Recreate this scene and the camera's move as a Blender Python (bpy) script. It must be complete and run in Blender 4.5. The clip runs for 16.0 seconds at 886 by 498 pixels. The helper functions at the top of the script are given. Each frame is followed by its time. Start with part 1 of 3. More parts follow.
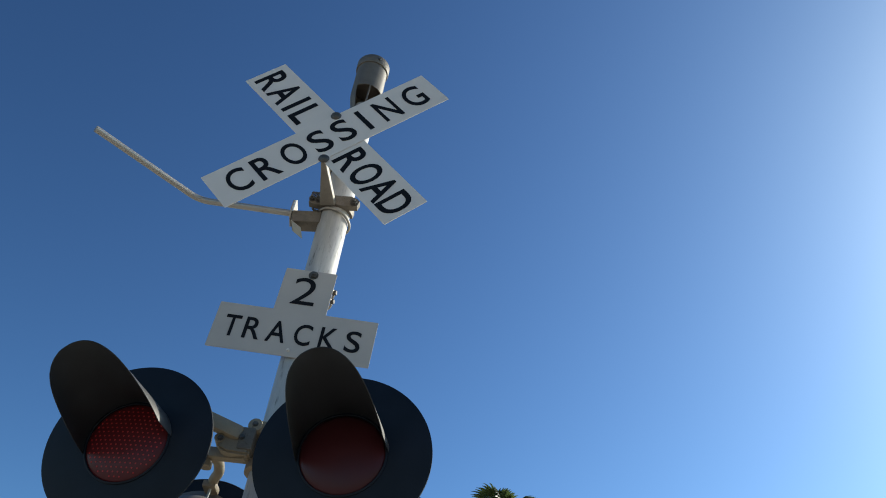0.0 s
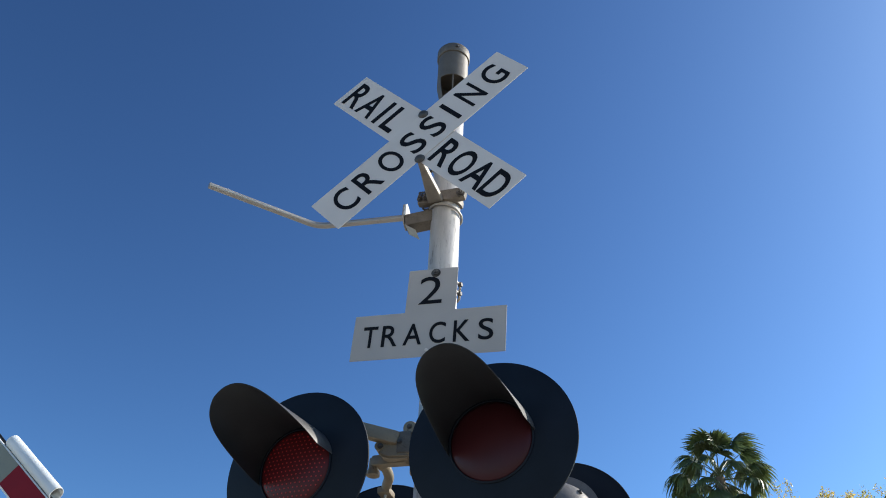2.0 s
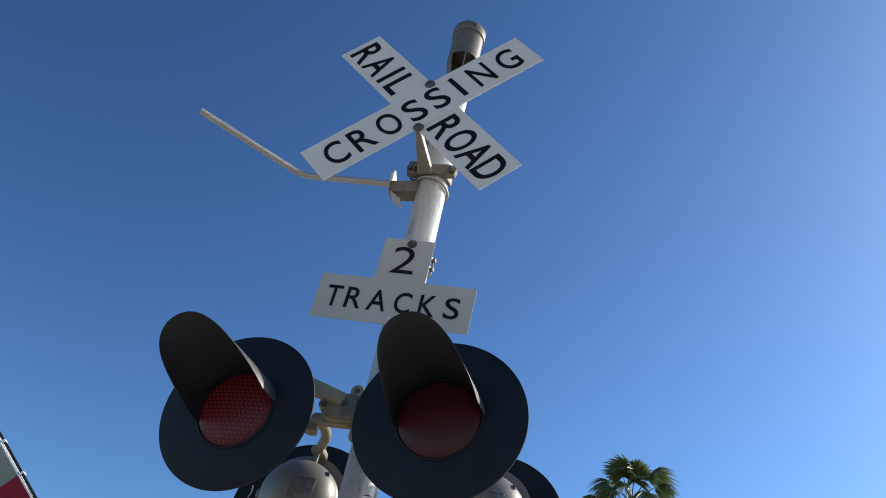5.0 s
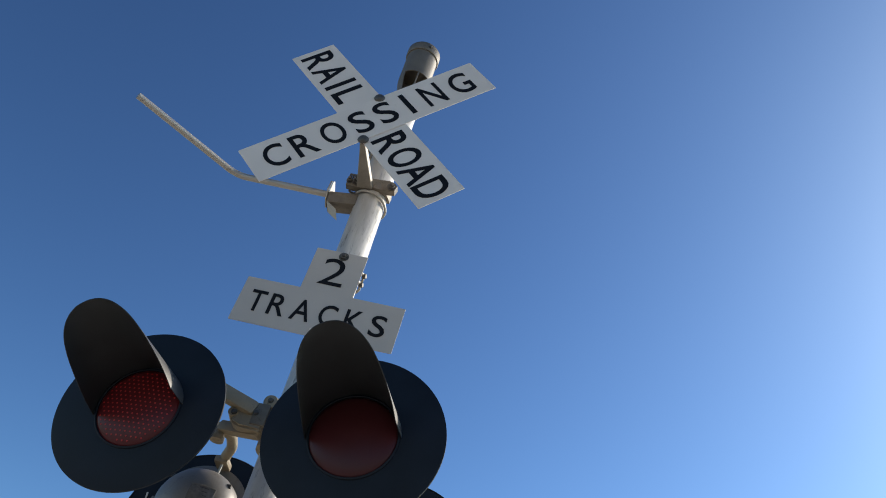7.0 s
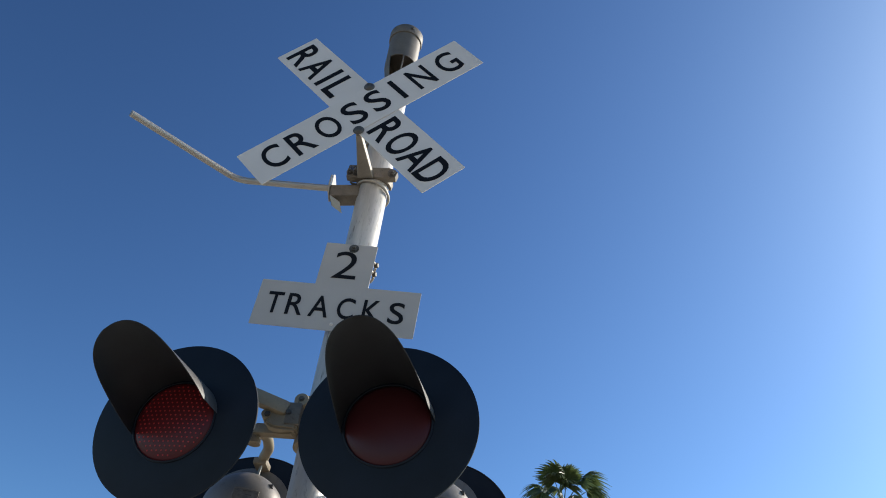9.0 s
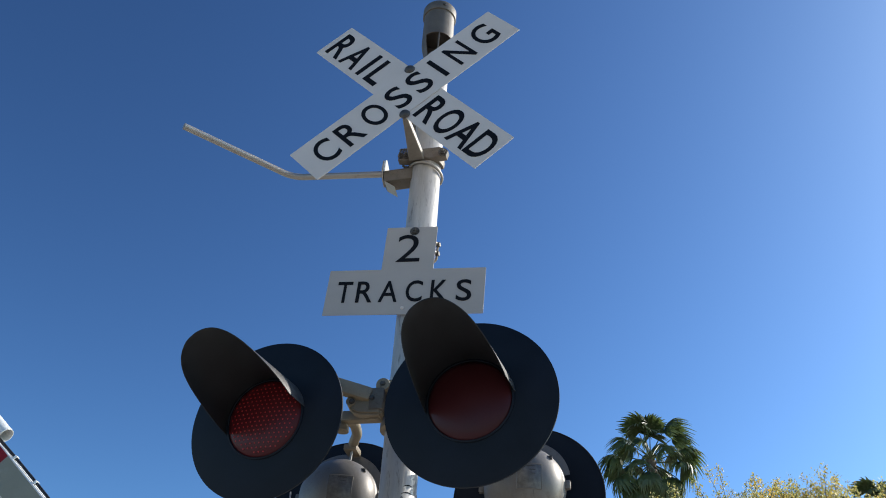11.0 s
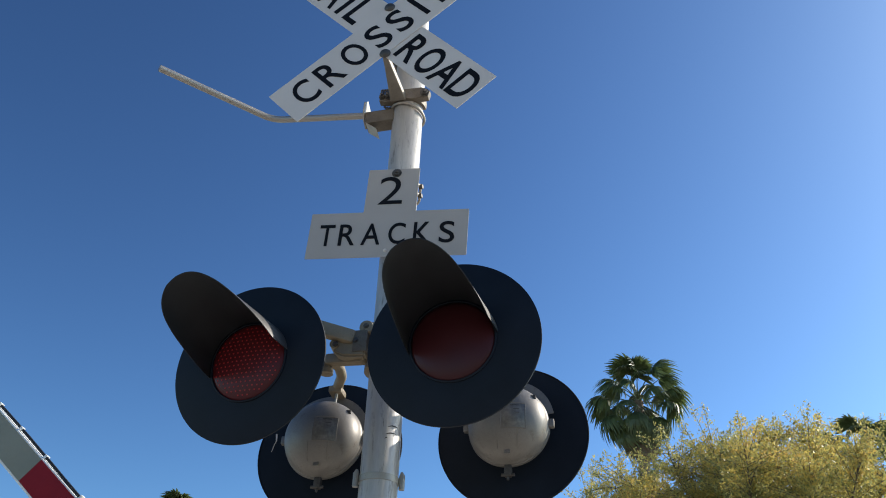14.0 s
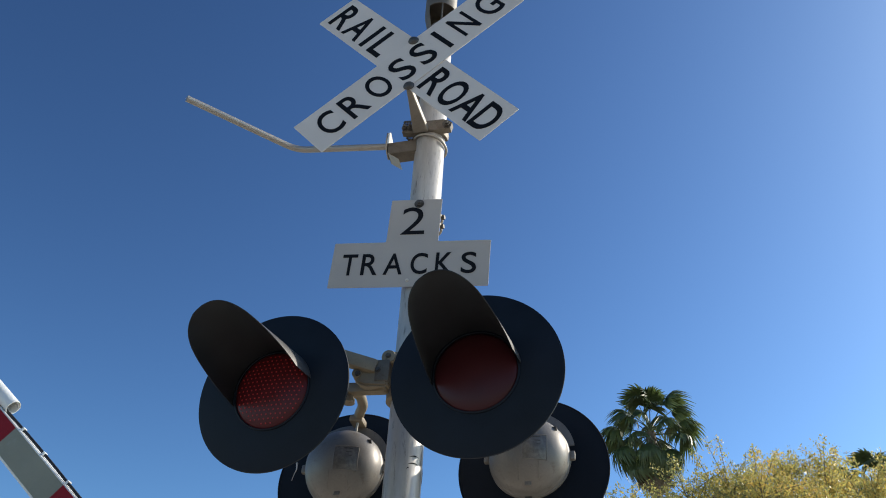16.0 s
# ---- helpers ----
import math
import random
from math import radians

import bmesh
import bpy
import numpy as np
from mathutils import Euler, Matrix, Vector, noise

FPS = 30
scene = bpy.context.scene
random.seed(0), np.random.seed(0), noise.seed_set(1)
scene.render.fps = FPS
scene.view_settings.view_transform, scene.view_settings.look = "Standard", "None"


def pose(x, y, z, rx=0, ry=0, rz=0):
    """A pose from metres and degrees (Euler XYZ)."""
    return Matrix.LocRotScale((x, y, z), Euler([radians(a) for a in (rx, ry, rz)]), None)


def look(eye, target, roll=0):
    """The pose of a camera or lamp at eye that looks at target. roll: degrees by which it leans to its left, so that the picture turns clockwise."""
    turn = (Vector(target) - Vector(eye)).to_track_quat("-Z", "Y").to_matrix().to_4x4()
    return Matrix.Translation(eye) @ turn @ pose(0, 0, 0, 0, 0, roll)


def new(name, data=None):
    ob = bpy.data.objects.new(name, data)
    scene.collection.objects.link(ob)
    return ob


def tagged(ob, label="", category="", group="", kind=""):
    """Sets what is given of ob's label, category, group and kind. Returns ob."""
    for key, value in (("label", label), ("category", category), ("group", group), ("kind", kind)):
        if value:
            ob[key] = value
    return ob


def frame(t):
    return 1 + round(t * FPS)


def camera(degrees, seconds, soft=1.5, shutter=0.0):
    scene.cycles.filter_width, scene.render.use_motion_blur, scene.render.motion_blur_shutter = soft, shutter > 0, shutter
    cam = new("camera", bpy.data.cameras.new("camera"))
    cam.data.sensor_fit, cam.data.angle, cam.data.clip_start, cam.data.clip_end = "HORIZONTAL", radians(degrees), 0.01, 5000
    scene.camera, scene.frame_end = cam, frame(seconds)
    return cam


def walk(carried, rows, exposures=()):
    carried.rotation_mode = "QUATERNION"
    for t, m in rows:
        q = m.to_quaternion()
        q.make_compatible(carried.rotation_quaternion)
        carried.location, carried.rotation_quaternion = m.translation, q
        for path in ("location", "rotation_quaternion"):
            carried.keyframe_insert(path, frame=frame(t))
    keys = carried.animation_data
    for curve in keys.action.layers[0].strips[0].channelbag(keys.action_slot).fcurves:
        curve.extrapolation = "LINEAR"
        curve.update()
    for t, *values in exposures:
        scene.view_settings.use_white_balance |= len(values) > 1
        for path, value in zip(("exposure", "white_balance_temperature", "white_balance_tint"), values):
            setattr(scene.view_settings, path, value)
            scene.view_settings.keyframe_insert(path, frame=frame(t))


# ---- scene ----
cam = camera(54.16, 16.0, soft=1.0)
PATH = [
    (0, (0.704, -3.088, 1.610), (0.623, -1.571, 2.911), 8.16),
    (0.5, (0.824, -3.071, 1.613), (0.673, -1.604, 2.963), 6.61),
    (1, (0.904, -3.104, 1.623), (0.624, -1.650, 2.967), 5.03),
    (1.5, (0.891, -3.119, 1.637), (0.498, -1.639, 2.923), 3.28),
    (2, (0.908, -3.104, 1.635), (0.463, -1.590, 2.863), 2.95),
    (2.5, (0.890, -3.101, 1.627), (0.454, -1.570, 2.837), 3.50),
    (3, (0.888, -3.087, 1.629), (0.471, -1.553, 2.843), 5.66),
    (5.5, (0.790, -3.002, 1.617), (0.469, -1.452, 2.839), 14.10),
    (6, (0.764, -2.949, 1.617), (0.520, -1.411, 2.852), 15.21),
    (6.5, (0.769, -2.949, 1.601), (0.559, -1.416, 2.868), 15.86),
    (7, (0.797, -2.940, 1.621), (0.589, -1.437, 2.923), 15.15),
    (7.5, (0.770, -2.938, 1.606), (0.562, -1.446, 2.922), 14.21),
    (8, (0.776, -2.945, 1.613), (0.556, -1.455, 2.929), 12.17),
    (8.5, (0.765, -2.967, 1.619), (0.581, -1.448, 2.906), 8.89),
    (11, (0.750, -3.044, 1.615), (0.418, -1.468, 2.802), 3.90),
    (11.5, (0.765, -3.029, 1.621), (0.362, -1.442, 2.770), 3.37),
    (12, (0.763, -3.031, 1.617), (0.353, -1.436, 2.752), 3.79),
    (12.5, (0.768, -3.020, 1.620), (0.392, -1.404, 2.736), 4.13),
    (13, (0.764, -3.021, 1.614), (0.433, -1.385, 2.716), 3.46),
    (13.5, (0.761, -3.022, 1.616), (0.446, -1.376, 2.707), 2.89),
    (14, (0.769, -3.009, 1.617), (0.456, -1.359, 2.702), 2.59),
    (14.5, (0.773, -3.013, 1.609), (0.480, -1.366, 2.705), 2.38),
    (15, (0.761, -3.023, 1.610), (0.480, -1.387, 2.725), 2.82),
    (15.5, (0.739, -3.046, 1.607), (0.434, -1.423, 2.735), 3.33),
    (16, (0.731, -3.044, 1.611), (0.395, -1.433, 2.748), 3.74),
]
LIGHTNESS = [(0, -0.15, 6950, 5), (0.5, -0.08, 7000, 10), (1, -0.14, 6800, 10), (1.5, 0.06, 6800, 10), (2, 0.11, 6700, 10),
             (3, 0.06, 6750, 10), (5.5, 0.02, 6950, 10), (7, 0.00, 7150, 10), (8, 0.00, 7100, 10), (11, 0.00, 6660, 10),
             (12.5, 0.04, 6620, 10), (14.5, -0.02, 6980, 10), (16, -0.04, 7020, 10)]
walk(cam, [(t, look(eye, target, roll)) for t, eye, target, roll in PATH], LIGHTNESS)

# ---- daylight: clear sky, sun high on the right and beyond the signs ----
SUN_EL, SUN_AZ = 36.0, 61.0
world = bpy.data.worlds.new("sky")
scene.world = world
world.use_nodes = True
wn = world.node_tree.nodes
sky = wn.new("ShaderNodeTexSky")
sky.sky_type = "NISHITA"
sky.sun_disc = False
sky.sun_elevation = radians(SUN_EL)
sky.sun_rotation = radians(SUN_AZ)
sky.air_density, sky.dust_density, sky.ozone_density = 1.0, 0.95, 1.8
wn["Background"].inputs["Strength"].default_value = 0.056
deep = wn.new("ShaderNodeGamma")
deep.inputs["Gamma"].default_value = 1.72
world.node_tree.links.new(sky.outputs[0], deep.inputs["Color"])
tint = wn.new("ShaderNodeVectorMath")
tint.operation = "MULTIPLY"
tint.inputs[1].default_value = (0.8, 1.0, 1.025)
world.node_tree.links.new(deep.outputs[0], tint.inputs[0])
world.node_tree.links.new(tint.outputs[0], wn["Background"].inputs["Color"])

sun_data = bpy.data.lights.new("sun", "SUN")
sun_data.energy, sun_data.angle, sun_data.color = 4.8, radians(0.53), (1.0, 0.95, 0.88)
sun = new("sun", sun_data)
sun_way = Vector((math.sin(radians(SUN_AZ)) * math.cos(radians(SUN_EL)),
                  math.cos(radians(SUN_AZ)) * math.cos(radians(SUN_EL)), math.sin(radians(SUN_EL))))
sun.matrix_world = look(sun_way * 50, (0, 0, 0))


# ---- materials ----
def material(name, base, rough=0.5, metal=0.0, vary=0.15, scale=8.0, fine=120.0, bump=0.1, stain=None, stain_at=0.62,
             island=0.0, streak=0.0, spec=0.5):
    """A painted or bare surface: base colour, cloudy variation, fine grain, optional stains with a shape of their own."""
    m = bpy.data.materials.new(name)
    m.use_nodes = True
    nt = m.node_tree
    n, l = nt.nodes, nt.links
    p = n["Principled BSDF"]
    p.inputs["Metallic"].default_value = metal
    p.inputs["Specular IOR Level"].default_value = spec
    co = n.new("ShaderNodeTexCoord")
    mp = n.new("ShaderNodeMapping")
    mp.inputs["Scale"].default_value = (1, 1, 1 - streak)
    l.new(co.outputs["Object"], mp.inputs["Vector"])
    big = n.new("ShaderNodeTexNoise")
    big.inputs["Scale"].default_value = scale
    big.inputs["Detail"].default_value = 6
    l.new(mp.outputs[0], big.inputs["Vector"])
    small = n.new("ShaderNodeTexNoise")
    small.inputs["Scale"].default_value = fine
    small.inputs["Detail"].default_value = 3
    l.new(mp.outputs[0], small.inputs["Vector"])
    mixv = n.new("ShaderNodeMath")
    mixv.operation = "MULTIPLY_ADD"
    l.new(small.outputs["Fac"], mixv.inputs[0])
    mixv.inputs[1].default_value = 0.35
    l.new(big.outputs["Fac"], mixv.inputs[2])
    ramp = n.new("ShaderNodeMapRange")
    ramp.inputs["From Min"].default_value, ramp.inputs["From Max"].default_value = 0.4, 0.95
    ramp.inputs["To Min"].default_value, ramp.inputs["To Max"].default_value = 1 - vary, 1 + vary
    l.new(mixv.outputs[0], ramp.inputs["Value"])
    col = n.new("ShaderNodeVectorMath")
    col.operation = "SCALE"
    col.inputs[0].default_value = base
    l.new(ramp.outputs[0], col.inputs["Scale"])
    last = col.outputs[0]
    if island:
        geo = n.new("ShaderNodeNewGeometry")
        hs = n.new("ShaderNodeHueSaturation")
        r1 = n.new("ShaderNodeMapRange")
        r1.inputs["To Min"].default_value, r1.inputs["To Max"].default_value = 1 - island, 1 + island
        l.new(geo.outputs["Random Per Island"], r1.inputs["Value"])
        l.new(r1.outputs[0], hs.inputs["Value"])
        l.new(last, hs.inputs["Color"])
        last = hs.outputs[0]
    if stain:
        sn = n.new("ShaderNodeTexNoise")
        sn.inputs["Scale"].default_value = scale * 2.3
        sn.inputs["Detail"].default_value = 8
        sn.inputs["Roughness"].default_value = 0.7
        l.new(mp.outputs[0], sn.inputs["Vector"])
        st = n.new("ShaderNodeMapRange")
        st.inputs["From Min"].default_value, st.inputs["From Max"].default_value = stain_at, stain_at + 0.12
        l.new(sn.outputs["Fac"], st.inputs["Value"])
        mx = n.new("ShaderNodeMix")
        mx.data_type = "RGBA"
        mx.inputs[7].default_value = (*stain, 1)
        l.new(st.outputs[0], mx.inputs[0])
        l.new(last, mx.inputs[6])
        last = mx.outputs[2]
    l.new(last, p.inputs["Base Color"])
    rr = n.new("ShaderNodeMapRange")
    rr.inputs["To Min"].default_value, rr.inputs["To Max"].default_value = max(0.02, rough - 0.1), min(1, rough + 0.1)
    l.new(big.outputs["Fac"], rr.inputs["Value"])
    l.new(rr.outputs[0], p.inputs["Roughness"])
    if bump:
        b = n.new("ShaderNodeBump")
        b.inputs["Strength"].default_value = bump
        b.inputs["Distance"].default_value = 0.002
        l.new(small.outputs["Fac"], b.inputs["Height"])
        l.new(b.outputs[0], p.inputs["Normal"])
    return m


M_SIGN = material("aged_white_sheeting", (0.67, 0.603, 0.56), 0.5, vary=0.06, scale=5, fine=260, bump=0.04, stain=(0.52, 0.475, 0.42), stain_at=0.68, spec=0.2)
M_PANEL = material("dull_white_sheeting", (0.45, 0.4, 0.368), 0.5, vary=0.06, scale=5, fine=260, bump=0.04, stain=(0.5, 0.465, 0.435), stain_at=0.66, spec=0.2)
M_INK = material("black_ink", (0.008, 0.008, 0.01), 0.55, vary=0.2, bump=0.03, spec=0.12)
M_POLE = material("galvanised_pole", (0.47, 0.445, 0.415), 0.42, 0.25, vary=0.22, scale=20, fine=150, bump=0.12,
                  stain=(0.17, 0.158, 0.142), stain_at=0.555, streak=0.84)
M_BELL = material("weathered_bell_metal", (0.13, 0.112, 0.092), 0.55, 0.15, vary=0.25, scale=16, fine=140, bump=0.3, stain=(0.13, 0.1, 0.075), stain_at=0.6)
M_STEEL = material("galvanised_steel", (0.34, 0.315, 0.28), 0.5, 0.5, vary=0.2, scale=22, fine=180, bump=0.06, stain=(0.2, 0.155, 0.11), stain_at=0.62)
M_ROD = material("weathered_rod", (0.36, 0.335, 0.305), 0.45, 0.5, vary=0.12, scale=3, fine=9, bump=0, stain=(0.2, 0.175, 0.15), stain_at=0.6)
M_CAST = material("grimy_cast_metal", (0.15, 0.127, 0.102), 0.6, 0.3, vary=0.25, scale=26, fine=160, bump=0.5, stain=(0.09, 0.07, 0.05), stain_at=0.56)
M_CREAM = material("weathered_cream_paint", (0.26, 0.205, 0.138), 0.55, 0.1, vary=0.16, scale=18, fine=160, bump=0.3, stain=(0.15, 0.115, 0.08), stain_at=0.58)
M_STRUT = material("dull_tan_metal", (0.2, 0.178, 0.15), 0.5, 0.3, vary=0.2, scale=24, fine=150, bump=0.1, stain=(0.13, 0.11, 0.085), stain_at=0.62)
M_BOLT = material("dull_bolt", (0.1, 0.092, 0.085), 0.55, 0.6, vary=0.25, scale=60, bump=0.3)
M_BLACK = material("black_paint", (0.0078, 0.0115, 0.0185), 0.6, vary=0.3, scale=7, fine=200, bump=0.1, stain=(0.012, 0.012, 0.013), stain_at=0.68, spec=0.18)
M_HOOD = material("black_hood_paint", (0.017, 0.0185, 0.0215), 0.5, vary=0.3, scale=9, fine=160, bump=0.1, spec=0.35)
# outside of the black hood, its colour paled so the sunlit side shows bright
M_HOOD_OUT = material("sunlit_hood_paint", (0.06, 0.058, 0.056), 0.46, vary=0.25, scale=12, fine=160, bump=0.1, spec=0.75)
M_HOUSING = material("aluminium_housing", (0.205, 0.188, 0.17), 0.5, 0.42, vary=0.2, scale=9, fine=140, bump=0.15, stain=(0.15, 0.13, 0.108), stain_at=0.57)
M_PLATE = material("tarnished_nameplate", (0.2, 0.185, 0.165), 0.4, 0.5, vary=0.35, scale=60, fine=300, bump=0.2)
M_RED = material("red_stripe_sheeting", (0.23, 0.012, 0.02), 0.5, vary=0.14, scale=6, fine=180, bump=0.05, spec=0.12)
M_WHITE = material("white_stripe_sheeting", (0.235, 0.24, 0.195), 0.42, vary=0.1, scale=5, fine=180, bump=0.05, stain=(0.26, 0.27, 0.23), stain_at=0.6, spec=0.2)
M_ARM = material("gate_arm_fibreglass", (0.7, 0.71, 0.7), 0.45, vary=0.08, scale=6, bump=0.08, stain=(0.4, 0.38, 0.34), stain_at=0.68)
M_RUBBER = material("black_cable", (0.015, 0.015, 0.017), 0.5, bump=0.05)
M_CONCRETE = material("concrete", (0.36, 0.35, 0.33), 0.85, vary=0.2, scale=6, fine=90, bump=0.4)
M_GROUND = material("pale_concrete_and_gravel", (0.36, 0.32, 0.265), 0.9, vary=0.3, scale=0.3, fine=6, bump=0.3)
M_PALM = material("palm_leaf", (0.08, 0.11, 0.04), 0.4, vary=0.3, scale=1.5, fine=20, bump=0.05)
M_PALM_DRY = material("dry_palm_leaf", (0.16, 0.12, 0.07), 0.7, vary=0.3, scale=1.5, fine=20, bump=0.1)
M_TRUNK = material("palm_trunk", (0.17, 0.13, 0.09), 0.85, vary=0.3, scale=3, fine=30, bump=0.6)
M_BARK = material("grey_brown_bark", (0.12, 0.095, 0.07), 0.85, vary=0.3, scale=4, fine=40, bump=0.6)
M_LEAF = material("yellowing_leaves", (0.24, 0.23, 0.035), 0.42, vary=0.2, scale=0.5, fine=3, bump=0, island=0.45)


def leaf_colours():
    """Leaves from olive green over yellow to orange, leaf by leaf, gathered in patches; thin enough to let light through."""
    n, l = M_LEAF.node_tree.nodes, M_LEAF.node_tree.links
    p = n["Principled BSDF"]
    geo, co, patch = n.new("ShaderNodeNewGeometry"), n.new("ShaderNodeTexCoord"), n.new("ShaderNodeTexNoise")
    patch.inputs["Scale"].default_value = 0.55
    l.new(co.outputs["Object"], patch.inputs["Vector"])
    add = n.new("ShaderNodeMath")
    add.operation = "MULTIPLY_ADD"
    l.new(geo.outputs["Random Per Island"], add.inputs[0])
    add.inputs[1].default_value = 0.42
    half = n.new("ShaderNodeMath")
    half.operation = "MULTIPLY"
    half.inputs[1].default_value = 0.8
    l.new(patch.outputs["Fac"], half.inputs[0])
    l.new(half.outputs[0], add.inputs[2])
    ramp = n.new("ShaderNodeValToRGB")
    el = ramp.color_ramp.elements
    el[0].position, el[0].color = 0.2, (0.15, 0.185, 0.078, 1)
    el[1].position, el[1].color = 1.0, (0.68, 0.4, 0.11, 1)
    for at, c in ((0.5, (0.375, 0.37, 0.135, 1)), (0.68, (0.64, 0.52, 0.14, 1))):
        e = el.new(at)
        e.color = c
    l.new(add.outputs[0], ramp.inputs[0])
    l.new(ramp.outputs[0], p.inputs["Base Color"])
    tr = n.new("ShaderNodeBsdfTranslucent")
    l.new(ramp.outputs[0], tr.inputs["Color"])
    mix = n.new("ShaderNodeMixShader")
    mix.inputs[0].default_value = 0.5
    l.new(p.outputs[0], mix.inputs[1])
    l.new(tr.outputs[0], mix.inputs[2])
    l.new(mix.outputs[0], n["Material Output"].inputs["Surface"])


leaf_colours()


def see_through(m, colour, share):
    """Lets part of the light through a thin leaf."""
    n, l = m.node_tree.nodes, m.node_tree.links
    tr, mix = n.new("ShaderNodeBsdfTranslucent"), n.new("ShaderNodeMixShader")
    tr.inputs["Color"].default_value = (*colour, 1)
    mix.inputs[0].default_value = share
    l.new(n["Principled BSDF"].outputs[0], mix.inputs[1])
    l.new(tr.outputs[0], mix.inputs[2])
    l.new(mix.outputs[0], n["Material Output"].inputs["Surface"])


see_through(M_PALM, (0.12, 0.16, 0.05), 0.28)
see_through(M_PALM_DRY, (0.2, 0.14, 0.07), 0.25)


def lens_material(name, base, glow):
    """Moulded red plastic with fine flutes; glow is the light of the diodes behind it."""
    m = material(name, base, 0.32, vary=0.12, scale=12, fine=300, bump=0.12)
    p = m.node_tree.nodes["Principled BSDF"]
    p.inputs["Specular IOR Level"].default_value = 0.2
    if glow:
        p.inputs["Emission Color"].default_value = (1.0, 0.02, 0.03, 1)
        p.inputs["Emission Strength"].default_value = glow
    return m


M_LENS = lens_material("red_lens", (0.05, 0.011, 0.014), 0.0)
M_LENS_LIT = lens_material("red_lens_lit", (0.06, 0.01, 0.013), 0.0028)
M_LED = lens_material("red_diode", (0.25, 0.03, 0.03), 0.035)


# ---- mesh tools ----
def part(name, bm, mat, parent=None, label="", smooth=False, m=None):
    """Links a bmesh as one mesh object, under a thing or a part if one is given."""
    me = bpy.data.meshes.new(name)
    bmesh.ops.recalc_face_normals(bm, faces=bm.faces)
    bm.to_mesh(me)
    bm.free()
    me.materials.append(mat)
    if smooth:
        me.polygons.foreach_set("use_smooth", [True] * len(me.polygons))
        me.set_sharp_from_angle(angle=radians(38))
    ob = new(name, me)
    if m is not None:
        ob.matrix_basis = m
    if parent is not None:
        ob.parent = parent
    if label:
        tagged(ob, label)
    return ob


def thing(name, m, label, category, group="", kind=""):
    ob = new(name)
    ob.empty_display_size = 0.1
    ob.matrix_basis = m
    return tagged(ob, label, category, group, kind)


def block(bm, lo, hi, bevel=0.0, m=None):
    """A box between two corners, its edges rounded."""
    made = bmesh.ops.create_cube(bm, size=1)["verts"]
    lo, hi = Vector(lo), Vector(hi)
    for v in made:
        v.co = Vector((a * b for a, b in zip(v.co, hi - lo))) + (lo + hi) / 2
    if bevel:
        edges = list({e for v in made for e in v.link_edges})
        made = bmesh.ops.bevel(bm, geom=edges, offset=bevel, segments=2, affect="EDGES", profile=0.6)["verts"]
        made = list({v for v in made})
    if m is not None:
        done = {v for v in bm.verts if v in set(made)}
        bmesh.ops.transform(bm, matrix=m, verts=list(done))
    return bm


def lathe(bm, profile, seg=48, axis="y", m=None, arc=(0.0, 360.0)):
    """Turns a profile of (radius, place along the axis) round y or z."""
    full = abs(arc[1] - arc[0]) >= 359.9
    count = seg if full else seg + 1
    rings = []
    for r, h in profile:
        ring = []
        for i in range(count):
            a = radians(arc[0] + (arc[1] - arc[0]) * i / seg)
            c, s = r * math.cos(a), r * math.sin(a)
            co = Vector((c, h, s)) if axis == "y" else Vector((c, s, h))
            ring.append(bm.verts.new(m @ co if m is not None else co))
        rings.append(ring)
    for a, b in zip(rings, rings[1:]):
        for i in range(seg):
            j = (i + 1) % count
            bm.faces.new((a[i], a[j], b[j], b[i]))
    bmesh.ops.remove_doubles(bm, verts=[v for ring in rings for v in ring], dist=1e-5)
    return bm


def sweep(bm, points, radii, seg=16, caps=True):
    """A round bar along points."""
    pts = [Vector(p) for p in points]
    if not isinstance(radii, (list, tuple)):
        radii = [radii] * len(pts)
    up = Vector((0, 0, 1)) if abs((pts[-1] - pts[0]).normalized().z) < 0.9 else Vector((1, 0, 0))
    rings = []
    for i, p in enumerate(pts):
        d = (pts[min(i + 1, len(pts) - 1)] - pts[max(i - 1, 0)]).normalized()
        a = d.cross(up).normalized()
        b = a.cross(d).normalized()
        up = b
        rings.append([bm.verts.new(p + radii[i] * (math.cos(2 * math.pi * k / seg) * a + math.sin(2 * math.pi * k / seg) * b)) for k in range(seg)])
    for r, s in zip(rings, rings[1:]):
        for k in range(seg):
            bm.faces.new((r[k], r[(k + 1) % seg], s[(k + 1) % seg], s[k]))
    if caps:
        bm.faces.new(rings[0])
        bm.faces.new(rings[-1])
    return bm


def bend(points, radius, steps=6):
    """Rounds the inner corners of a line of points."""
    pts = [Vector(p) for p in points]
    out = [pts[0]]
    for a, b, c in zip(pts, pts[1:], pts[2:]):
        p, q = b + (a - b).normalized() * radius, b + (c - b).normalized() * radius
        for i in range(steps + 1):
            t = i / steps
            out.append((1 - t) ** 2 * p + 2 * t * (1 - t) * b + t * t * q)
    return out + [pts[-1]]


def outline(bm, loop, thick, bevel=0.0):
    """A plate from a loop of (x, z), facing -y, with its back at y = 0."""
    front = [bm.verts.new((x, -thick, z)) for x, z in loop]
    back = [bm.verts.new((x, 0, z)) for x, z in loop]
    bm.faces.new(front)
    bm.faces.new(back)
    for i in range(len(loop)):
        j = (i + 1) % len(loop)
        bm.faces.new((front[i], front[j], back[j], back[i]))
    return bm


